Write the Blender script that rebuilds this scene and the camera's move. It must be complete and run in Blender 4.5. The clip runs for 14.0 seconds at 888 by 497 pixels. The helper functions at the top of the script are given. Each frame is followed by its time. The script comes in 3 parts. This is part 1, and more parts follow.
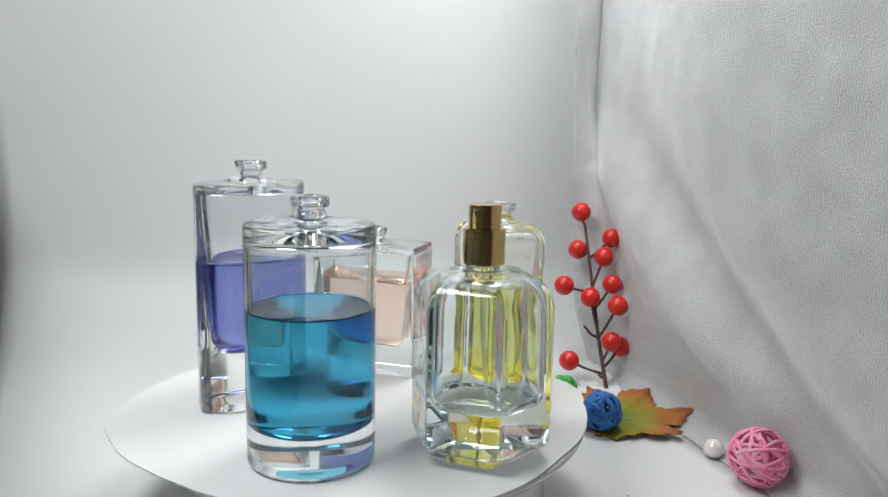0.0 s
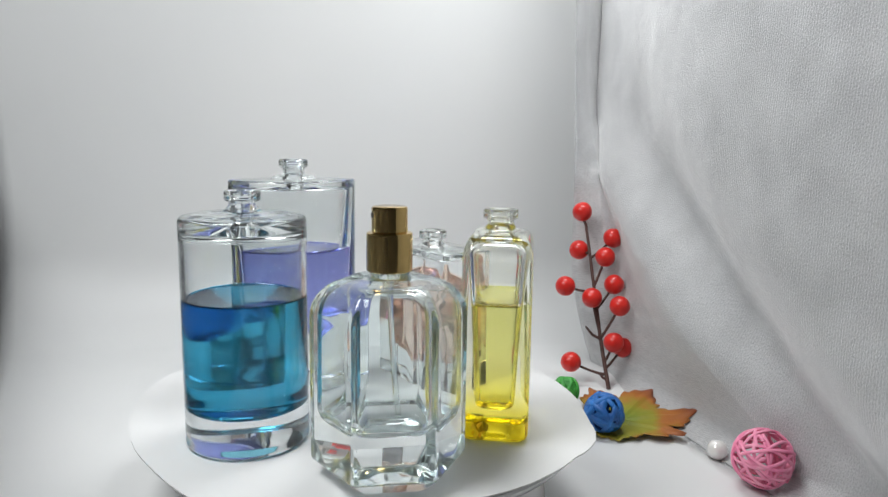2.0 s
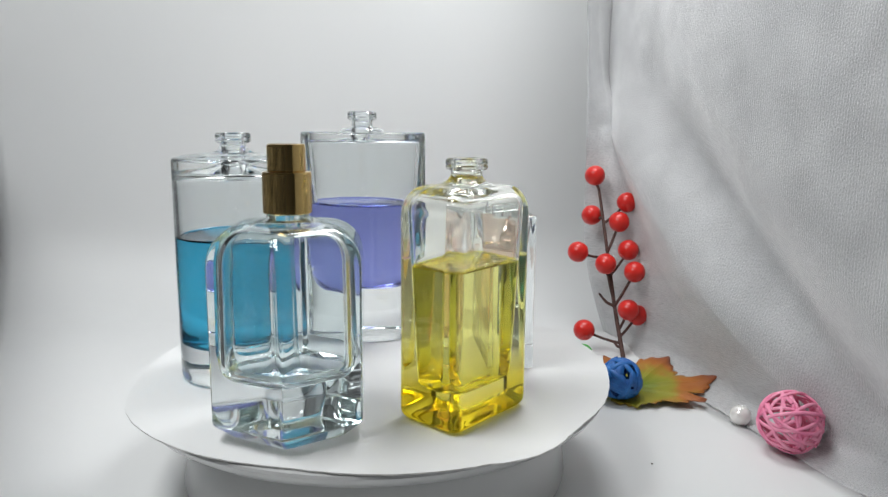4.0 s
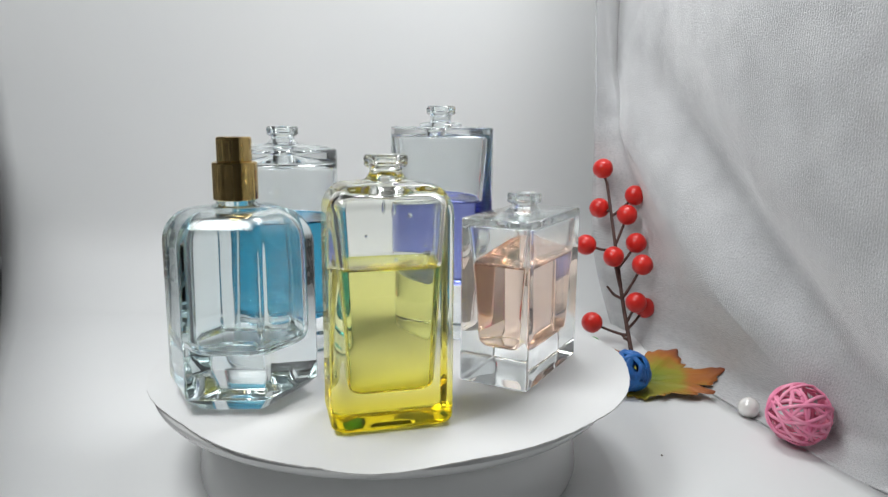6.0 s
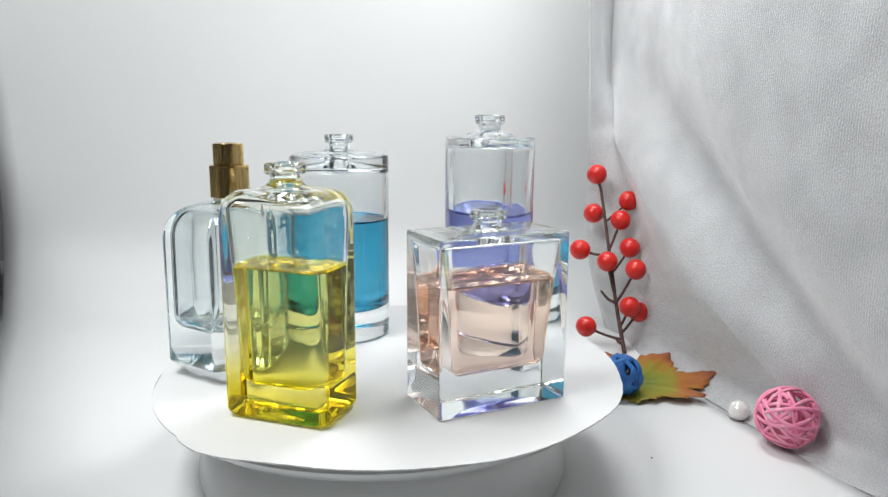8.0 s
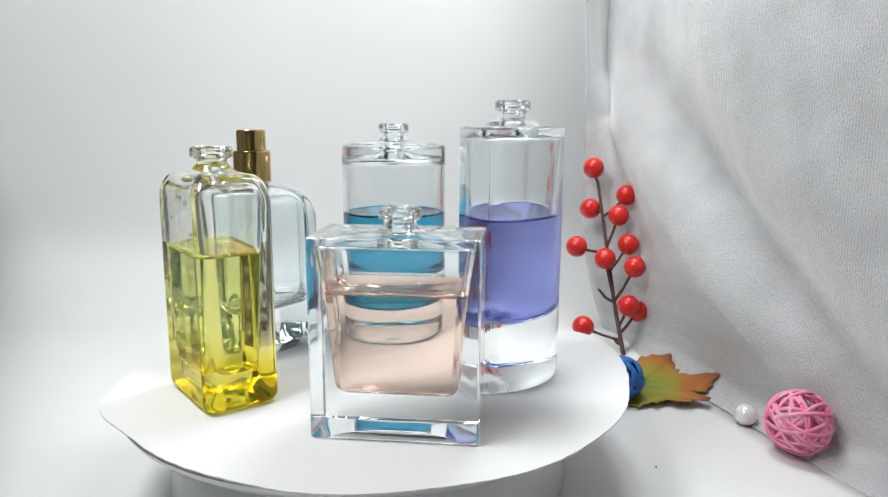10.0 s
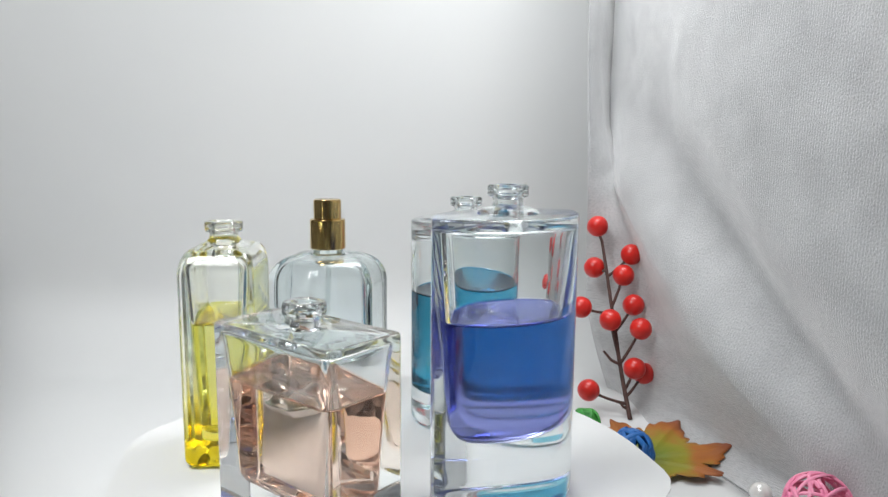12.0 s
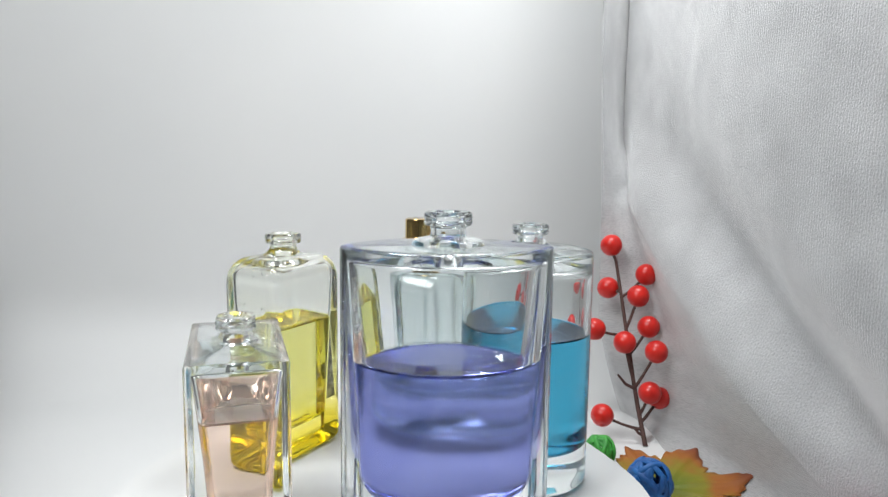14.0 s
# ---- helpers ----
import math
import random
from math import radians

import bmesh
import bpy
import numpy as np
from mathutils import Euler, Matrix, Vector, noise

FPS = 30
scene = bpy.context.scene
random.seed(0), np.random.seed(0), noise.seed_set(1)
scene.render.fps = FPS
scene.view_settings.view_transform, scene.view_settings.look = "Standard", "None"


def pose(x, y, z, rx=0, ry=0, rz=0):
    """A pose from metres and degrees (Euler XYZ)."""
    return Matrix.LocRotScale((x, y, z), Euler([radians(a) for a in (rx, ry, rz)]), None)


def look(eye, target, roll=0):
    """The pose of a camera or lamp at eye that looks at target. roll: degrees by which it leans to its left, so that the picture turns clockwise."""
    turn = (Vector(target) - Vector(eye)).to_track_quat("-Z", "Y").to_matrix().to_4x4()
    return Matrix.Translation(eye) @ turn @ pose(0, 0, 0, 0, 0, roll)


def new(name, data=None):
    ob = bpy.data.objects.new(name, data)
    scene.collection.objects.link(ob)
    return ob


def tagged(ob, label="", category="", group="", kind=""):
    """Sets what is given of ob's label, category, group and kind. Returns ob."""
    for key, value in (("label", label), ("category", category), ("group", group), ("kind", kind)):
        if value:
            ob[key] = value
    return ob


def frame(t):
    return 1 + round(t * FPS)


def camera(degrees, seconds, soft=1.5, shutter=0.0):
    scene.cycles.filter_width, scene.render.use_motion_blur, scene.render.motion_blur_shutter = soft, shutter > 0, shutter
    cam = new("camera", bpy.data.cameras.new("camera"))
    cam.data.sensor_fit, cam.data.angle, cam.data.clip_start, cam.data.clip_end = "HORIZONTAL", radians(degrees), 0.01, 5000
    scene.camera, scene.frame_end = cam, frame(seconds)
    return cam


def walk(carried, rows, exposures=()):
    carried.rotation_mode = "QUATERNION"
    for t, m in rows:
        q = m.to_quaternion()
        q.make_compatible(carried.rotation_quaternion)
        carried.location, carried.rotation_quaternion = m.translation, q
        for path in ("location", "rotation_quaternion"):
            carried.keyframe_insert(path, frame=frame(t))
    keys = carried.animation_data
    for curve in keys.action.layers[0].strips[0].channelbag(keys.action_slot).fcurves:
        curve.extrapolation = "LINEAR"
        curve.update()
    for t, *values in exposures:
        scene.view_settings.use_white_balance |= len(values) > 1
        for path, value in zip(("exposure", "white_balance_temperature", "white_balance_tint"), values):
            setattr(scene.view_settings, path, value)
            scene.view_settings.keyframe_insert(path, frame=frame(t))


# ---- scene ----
PATH = [
    (0, 0.0000, -0.3336, 0.1292, 80.91, -1.25, -5.54),
    (0.5, 0.0001, -0.3347, 0.1305, 81.07, -1.16, -5.50),
    (1, 0.0018, -0.3329, 0.1300, 81.16, -1.00, -5.29),
    (1.5, 0.0034, -0.3316, 0.1288, 81.14, -0.94, -5.26),
    (2, 0.0035, -0.3303, 0.1274, 81.13, -0.81, -5.26),
    (2.5, 0.0031, -0.3261, 0.1244, 80.87, -0.68, -5.27),
    (3, 0.0015, -0.3196, 0.1171, 80.78, -0.60, -5.22),
    (3.5, 0.0002, -0.3160, 0.1099, 80.50, -0.55, -5.09),
    (4, 0.0005, -0.3148, 0.1092, 80.17, -0.48, -5.20),
    (6.5, -0.0049, -0.3177, 0.1110, 79.43, -0.36, -4.94),
    (7, -0.0043, -0.3196, 0.1107, 79.48, -0.36, -4.75),
    (7.5, -0.0021, -0.3216, 0.1133, 79.46, -0.41, -4.83),
    (8, -0.0014, -0.3226, 0.1138, 79.66, -0.35, -5.01),
    (8.5, 0.0010, -0.3224, 0.1147, 79.72, -0.25, -4.88),
    (10.8, 0.0016, -0.2919, 0.1061, 79.53, -0.06, -6.27),
    (11, 0.0024, -0.2915, 0.1107, 79.60, 0.01, -6.34),
    (11.5, 0.0000, -0.2874, 0.1217, 80.54, -0.13, -6.35),
    (12, -0.0036, -0.2867, 0.1290, 81.68, -0.41, -6.28),
    (12.5, -0.0059, -0.2821, 0.1319, 82.20, -0.54, -6.29),
    (13, -0.0049, -0.2806, 0.1335, 82.53, -0.58, -6.09),
    (13.5, -0.0054, -0.2748, 0.1331, 82.58, -0.64, -6.07),
    (14, -0.0053, -0.2724, 0.1316, 82.60, -0.71, -5.89),
]
EXPOSURES = [(0, 0.13), (7.2, 0.15), (8.2, 0.45), (11, 0.34), (12.2, 0.22), (14, 0.24)]
LAMPS = [
    ("tent_lamp", (0.12, 0.13, 0.42), (0.15, 0.12, 0.0), 0.12, 0.16, 1.0),
    ("tent_lamp", (-0.21, -0.14, 0.46), (-0.21, -0.04, 0.0), 0.16, 0.28, 2.15),
    # unseen fill added high in front to brighten the closed room
    ("front_fill", (0.0, -0.7, 1.45), (0.0, -0.6, 0.0), 1.2, 1.0, 0.7),
]

SPIN_RATE = -16.88          # degrees of turn of the platter in a second
TABLE = -0.048              # height of the table cloth; the platter's paper is at zero


def smooth(x, a, b):
    x = min(1.0, max(0.0, (x - a) / (b - a)))
    return x * x * (3 - 2 * x)


cam = camera(63.1, 14.0, 1.4)
walk(cam, [(t, pose(x, y, z, rx, ry, rz)) for t, x, y, z, rx, ry, rz in PATH], EXPOSURES)

# ---------------------------------------------------------------- light
scene.cycles.max_bounces, scene.cycles.transmission_bounces, scene.cycles.glossy_bounces = 40, 40, 16
world = bpy.data.worlds.new("room_air")
scene.world = world
world.use_nodes = True
world.node_tree.nodes["Background"].inputs[0].default_value = (0.9, 0.95, 1.0, 1)
world.node_tree.nodes["Background"].inputs[1].default_value = 0.06


def area_lamp(name, m, sx, sy, watts, colour=(1, 1, 1)):
    data = bpy.data.lights.new(name, "AREA")
    data.shape, data.size, data.size_y, data.energy, data.color = "RECTANGLE", sx, sy, watts, colour
    ob = new(name, data)
    ob.matrix_world = m
    return ob


for name, eye, aim, sx, sy, watts in LAMPS:
    area_lamp(name, look(eye, aim), sx, sy, watts, (0.97, 0.99, 1.0))


# ---------------------------------------------------------------- materials
def material(name):
    mat = bpy.data.materials.new(name)
    mat.use_nodes = True
    nt = mat.node_tree
    return mat, nt, nt.nodes["Principled BSDF"]


def noise_node(nt, scale, detail=4.0, coords="Object", rough=0.5):
    tc = nt.nodes.new("ShaderNodeTexCoord")
    n = nt.nodes.new("ShaderNodeTexNoise")
    n.inputs["Scale"].default_value, n.inputs["Detail"].default_value = scale, detail
    n.inputs["Roughness"].default_value = rough
    nt.links.new(tc.outputs[coords], n.inputs["Vector"])
    return n


def ramp(nt, source, stops):
    r = nt.nodes.new("ShaderNodeValToRGB")
    while len(r.color_ramp.elements) < len(stops):
        r.color_ramp.elements.new(0.5)
    for e, (p, c) in zip(r.color_ramp.elements, stops):
        e.position, e.color = p, (*c, 1)
    nt.links.new(source, r.inputs[0])
    return r.outputs[0]


def bump(nt, bsdf, source, strength, distance):
    b = nt.nodes.new("ShaderNodeBump")
    b.inputs["Strength"].default_value, b.inputs["Distance"].default_value = strength, distance
    nt.links.new(source, b.inputs["Height"])
    nt.links.new(b.outputs[0], bsdf.inputs["Normal"])


def surface(name, low, high, rough, scale, metal=0.0, bump_strength=0.2, bump_mm=0.2, fine=900.0, coat=0.0):
    """A mottled surface: colour between low and high at one scale, relief at a finer one."""
    mat, nt, b = material(name)
    n = noise_node(nt, scale)
    nt.links.new(ramp(nt, n.outputs["Fac"], [(0.3, low), (0.7, high)]), b.inputs["Base Color"])
    b.inputs["Roughness"].default_value, b.inputs["Metallic"].default_value = rough, metal
    b.inputs["Coat Weight"].default_value = coat
    f = noise_node(nt, fine)
    bump(nt, b, f.outputs["Fac"], bump_strength, bump_mm / 1000)
    return mat


def glass(name, colour, ior, rough=0.0, ripple=0.0, refracted_tint=None):
    mat, nt, b = material(name)
    g = nt.nodes.new("ShaderNodeBsdfGlass")
    g.inputs["Color"].default_value, g.inputs["IOR"].default_value = (*colour, 1), ior
    g.inputs["Roughness"].default_value = rough
    if refracted_tint:                                   # the liquid's colour refracted in the base, painted as a tint fading upwards
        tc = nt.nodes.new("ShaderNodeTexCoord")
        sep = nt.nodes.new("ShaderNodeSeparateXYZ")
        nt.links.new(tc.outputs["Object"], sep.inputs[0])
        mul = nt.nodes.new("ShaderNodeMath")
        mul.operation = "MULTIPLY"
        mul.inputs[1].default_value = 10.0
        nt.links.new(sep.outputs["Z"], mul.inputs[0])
        nt.links.new(ramp(nt, mul.outputs[0], refracted_tint), g.inputs["Color"])
    if ripple:
        n = noise_node(nt, 70.0, 1.0)
        k = nt.nodes.new("ShaderNodeBump")
        k.inputs["Strength"].default_value, k.inputs["Distance"].default_value = ripple, 0.001
        nt.links.new(n.outputs["Fac"], k.inputs["Height"])
        nt.links.new(k.outputs[0], g.inputs["Normal"])
    nt.links.new(g.outputs[0], nt.nodes["Material Output"].inputs["Surface"])
    return mat


M_GLASS = glass("flint_glass", (0.972, 0.984, 0.984), 1.5, 0.0, 0.06)
# clear glass; yellow reflected from the liquid is put into the foot's colour
M_GLASS_REFLECTED_YELLOW = glass("flint_glass_yellow_reflection", (0.985, 0.992, 0.98), 1.5, 0.0, 0.06, [(0.0, (0.96, 0.85, 0.14)), (0.08, (0.97, 0.91, 0.38)), (0.24, (0.985, 0.975, 0.86)), (0.6, (0.985, 0.99, 0.975))])
M_GLASS_COOL = glass("pale_cool_glass", (0.955, 0.977, 0.978), 1.5, 0.0, 0.08)
M_BLUE = glass("blue_liquid", (0.24, 0.63, 0.78), 0.89, 0.12)
M_PURPLE = glass("violet_liquid", (0.53, 0.56, 0.84), 0.89, 0.16)
M_YELLOW = glass("yellow_liquid", (0.93, 0.92, 0.57), 0.89, 0.03)
M_PEACH = glass("peach_liquid", (0.98, 0.865, 0.80), 0.89, 0.03)
M_TUBE = glass("dip_tube_plastic", (0.93, 0.95, 0.95), 1.3, 0.15)
M_GOLD = surface("brushed_gold", (0.66, 0.46, 0.18), (0.72, 0.51, 0.21), 0.1, 60, 1.0, 0.004, 0.01)
M_HOLE = surface("nozzle_dark", (0.02, 0.02, 0.02), (0.04, 0.035, 0.03), 0.5, 60)
M_SHEET = surface("white_backdrop_paper", (0.69, 0.70, 0.70), (0.72, 0.725, 0.72), 0.50, 6, 0, 0.1, 0.3, 300)
M_PAPER = surface("white_card", (0.70, 0.705, 0.70), (0.73, 0.73, 0.725), 0.7, 14, 0, 0.1, 0.1, 600)
M_CUT = surface("torn_card_edge", (0.45, 0.44, 0.43), (0.7, 0.69, 0.68), 0.9, 400)
M_PLASTIC = surface("glossy_white_plastic", (0.50, 0.505, 0.50), (0.56, 0.56, 0.555), 0.22, 20, 0, 0.03, 0.1, 200)
M_RIM = surface("shiny_grey_plastic", (0.50, 0.505, 0.50), (0.56, 0.56, 0.555), 0.12, 20, 0.15, 0.02, 0.1, 200, 0.4)
M_BERRY = surface("red_foam_berry", (0.50, 0.010, 0.008), (0.66, 0.022, 0.014), 0.33, 120, 0, 0.25, 0.3, 350)
M_TWIG = surface("brown_wrapped_wire", (0.045, 0.022, 0.018), (0.12, 0.06, 0.05), 0.75, 500, 0, 0.6, 0.4, 900)
M_PINK = surface("pink_rattan", (0.78, 0.17, 0.33), (0.90, 0.36, 0.50), 0.5, 160, 0, 0.4, 0.2, 1200)
M_BLUEBALL = surface("blue_rattan", (0.009, 0.08, 0.30), (0.02, 0.18, 0.54), 0.5, 160, 0, 0.4, 0.2, 1200)
M_GREENBALL = surface("green_rattan", (0.02, 0.22, 0.03), (0.08, 0.45, 0.07), 0.5, 160, 0, 0.4, 0.2, 1200)
M_PEARL = surface("pearl_nacre", (0.78, 0.76, 0.72), (0.86, 0.85, 0.83), 0.16, 90, 0.15, 0.02, 0.1, 200, 0.6)
M_ROOM = surface("room_plaster", (0.66, 0.66, 0.66), (0.72, 0.72, 0.72), 0.9, 2)
M_SPECK = surface("dark_crumb", (0.06, 0.05, 0.04), (0.12, 0.1, 0.08), 0.9, 900)


def satin_material():
    """Silver-grey stretch velvet: fine broken ribs, short nap with soft patches, a metallic sheen."""
    mat, nt, b = material("silver_ribbed_velvet")
    uv = nt.nodes.new("ShaderNodeTexCoord")

    def cloth_noise(sx, sy, scale, detail):
        m = nt.nodes.new("ShaderNodeMapping")
        m.inputs["Scale"].default_value = (sx, sy, 1)
        nt.links.new(uv.outputs["UV"], m.inputs["Vector"])
        n = nt.nodes.new("ShaderNodeTexNoise")
        n.inputs["Scale"].default_value, n.inputs["Detail"].default_value = scale, detail
        nt.links.new(m.outputs[0], n.inputs["Vector"])
        return n.outputs["Fac"]

    def mixed(kind, a, b2, f):
        m = nt.nodes.new("ShaderNodeMix")
        m.data_type, m.blend_type = "RGBA", kind
        m.inputs["Factor"].default_value = f
        nt.links.new(a, m.inputs["A"])
        nt.links.new(b2, m.inputs["B"])
        return m.outputs["Result"]

    patches = ramp(nt, cloth_noise(1, 1, 38.0, 5.0), [(0.25, (0.49, 0.493, 0.50)), (0.75, (0.66, 0.663, 0.668))])
    nap = ramp(nt, cloth_noise(1, 0.5, 1900.0, 2.0), [(0.28, (0.50, 0.51, 0.52)), (0.5, (0.88, 0.88, 0.88)), (0.72, (1.0, 1.0, 1.0))])
    nt.links.new(mixed("MULTIPLY", patches, nap, 0.75), b.inputs["Base Color"])
    b.inputs["Metallic"].default_value, b.inputs["Roughness"].default_value = 0.15, 0.42
    b.inputs["Sheen Weight"].default_value, b.inputs["Sheen Roughness"].default_value = 1.0, 0.42
    w = nt.nodes.new("ShaderNodeTexWave")
    w.wave_type, w.bands_direction = "BANDS", "X"
    w.inputs["Scale"].default_value, w.inputs["Distortion"].default_value = 200.0, 4.0
    w.inputs["Detail"].default_value, w.inputs["Detail Scale"].default_value = 3.0, 9.0
    nt.links.new(uv.outputs["UV"], w.inputs["Vector"])
    relief = mixed("MIX", w.outputs["Color"], cloth_noise(1, 0.55, 1500.0, 3.0), 0.84)
    bump(nt, b, relief, 0.75, 0.0009)
    return mat


def glitter_material():
    """Dark grey cloth set with small bright sequins."""
    mat, nt, b = material("sequin_cloth")
    tc = nt.nodes.new("ShaderNodeTexCoord")
    v = nt.nodes.new("ShaderNodeTexVoronoi")
    v.inputs["Scale"].default_value = 260.0
    nt.links.new(tc.outputs["Object"], v.inputs["Vector"])
    nt.links.new(ramp(nt, v.outputs["Color"], [(0.3, (0.06, 0.06, 0.065)), (0.6, (0.14, 0.14, 0.15)), (0.85, (0.6, 0.6, 0.6))]), b.inputs["Base Color"])
    b.inputs["Metallic"].default_value, b.inputs["Roughness"].default_value = 0.6, 0.4
    bump(nt, b, v.outputs["Distance"], 0.6, 0.002)
    return mat


def leaf_material():
    """Printed autumn leaf: yellow-green heart, orange and rust towards the lobes, darker veins in relief."""
    mat, nt, b = material("autumn_leaf_cloth")
    tc = nt.nodes.new("ShaderNodeTexCoord")
    length = nt.nodes.new("ShaderNodeVectorMath")
    length.operation = "LENGTH"
    nt.links.new(tc.outputs["UV"], length.inputs[0])
    n = noise_node(nt, 55.0, 3.0)
    add = nt.nodes.new("ShaderNodeMath")
    add.operation = "MULTIPLY_ADD"
    add.inputs[1].default_value, add.inputs[2].default_value = 0.75, -0.35
    nt.links.new(n.outputs["Fac"], add.inputs[0])
    tot = nt.nodes.new("ShaderNodeMath")
    nt.links.new(length.outputs["Value"], tot.inputs[0])
    nt.links.new(add.outputs[0], tot.inputs[1])
    nt.links.new(ramp(nt, tot.outputs[0], [(0.12, (0.14, 0.19, 0.010)), (0.50, (0.24, 0.22, 0.010)), (0.72, (0.36, 0.12, 0.016)), (0.97, (0.25, 0.065, 0.022))]), b.inputs["Base Color"])
    b.inputs["Roughness"].default_value = 0.6
    f = noise_node(nt, 700.0)
    bump(nt, b, f.outputs["Fac"], 0.4, 0.0004)
    return mat


M_SATIN, M_GLITTER, M_LEAF = satin_material(), glitter_material(), leaf_material()


# ---------------------------------------------------------------- building helpers
def mesh_of(name, verts, faces, mat, sharp=35, uvs=None):
    me = bpy.data.meshes.new(name)
    me.from_pydata([tuple(v) for v in verts], [], faces)
    if uvs is not None:
        layer = me.uv_layers.new(name="UVMap")
        for loop in me.loops:
            layer.data[loop.index].uv = uvs[loop.vertex_index]
    bm = bmesh.new()
    bm.from_mesh(me)
    bmesh.ops.recalc_face_normals(bm, faces=bm.faces)
    bm.to_mesh(me)
    bm.free()
    me.materials.append(mat)
    for p in me.polygons:
        p.use_smooth = True
    if sharp:
        me.set_sharp_from_angle(angle=radians(sharp))
    return me


def child(name, me, parent, label=""):
    ob = new(name, me)
    ob.parent = parent
    return tagged(ob, label)


def thing(name, m, label, category, group=""):
    ob = new(name)
    ob.empty_display_size = 0.01
    ob.matrix_world = m
    return tagged(ob, label, category, group)


def rounded(corners, r, arc=6, extra=(0.03, 0.12, 0.35, 0.65, 0.88, 0.97)):
    """A convex polygon with rounded corners; always the same count of points for the same count of corners."""
    pts, n = [], len(corners)
    arcs = []
    for i in range(n):
        p, a, b = (Vector(corners[k % n]) for k in (i, i - 1, i + 1))
        u, v = (a - p).normalized(), (b - p).normalized()
        half = u.angle(v) / 2
        centre = p + (u + v).normalized() * (r / math.sin(half))
        s, e = p + u * (r / math.tan(half)) - centre, p + v * (r / math.tan(half)) - centre
        a0, turn = math.atan2(s.y, s.x), s.angle_signed(e)
        arcs.append([(centre.x + r * math.cos(a0 - turn * k / arc), centre.y + r * math.sin(a0 - turn * k / arc)) for k in range(arc + 1)])
    for i in range(n):
        pts += arcs[i]
        a, b = arcs[i][-1], arcs[(i + 1) % n][0]
        pts += [(a[0] + (b[0] - a[0]) * f, a[1] + (b[1] - a[1]) * f) for f in extra]
    return pts


def box_section(hx, hy, r):
    return rounded([(hx, -hy), (hx, hy), (-hx, hy), (-hx, -hy)], r)


def hex_section(radius, r, phase):
    return rounded([(radius * math.cos(radians(phase + 60 * k)), radius * math.sin(radians(phase + 60 * k))) for k in range(6)], r)


def disc_section(radius, n=72):
    return [(radius * math.cos(2 * math.pi * k / n), radius * math.sin(2 * math.pi * k / n)) for k in range(n)]


def almond_section(a, b, n=28, end=0.0036):
    """Two arcs joined by a narrow flat face at either end."""
    rise = b - end
    big = (a * a + rise * rise) / (2 * rise)
    half = math.asin(a / big)
    top = [(big * math.sin(half - 2 * half * k / n), b - big + big * math.cos(half - 2 * half * k / n)) for k in range(n + 1)]
    top = [(a, 0.0), (a, end * 0.55), (a, end * 0.88)] + top + [(-a, end * 0.88), (-a, end * 0.55)]
    return top + [(-x, -y) for x, y in top]


def ring_like(section, radius):
    """A circle whose points lie at the same bearings as the section's."""
    return [(radius * x / math.hypot(x, y), radius * y / math.hypot(x, y)) for x, y in section]


def loft(rings, close_start=True, close_end=True):
    n = len(rings[0][1])
    verts = [(x, y, z) for z, sec in rings for x, y in sec]
    faces = [(i * n + k, i * n + (k + 1) % n, (i + 1) * n + (k + 1) % n, (i + 1) * n + k) for i in range(len(rings) - 1) for k in range(n)]
    if close_start:
        faces.append(tuple(range(n)))
    if close_end:
        faces.append(tuple(range((len(rings) - 1) * n, len(rings) * n)))
    return verts, faces


def fillet(z0, z1, r, steps=5, bottom=True):
    """Heights and insets along a quarter round of radius r at the foot (bottom) or the head of a wall from z0 to z1."""
    if bottom:
        return [(z0 + r - r * math.sin(math.pi / 2 * (1 - k / steps)), r - r * math.cos(math.pi / 2 * (1 - k / steps))) for k in range(steps + 1)]
    return [(z1 - r + r * math.sin(math.pi / 2 * k / steps), r - r * math.cos(math.pi / 2 * k / steps)) for k in range(steps + 1)]


def lathe(profile, n=48):
    return loft([(z, disc_section(max(r, 1e-5), n)) for r, z in profile])


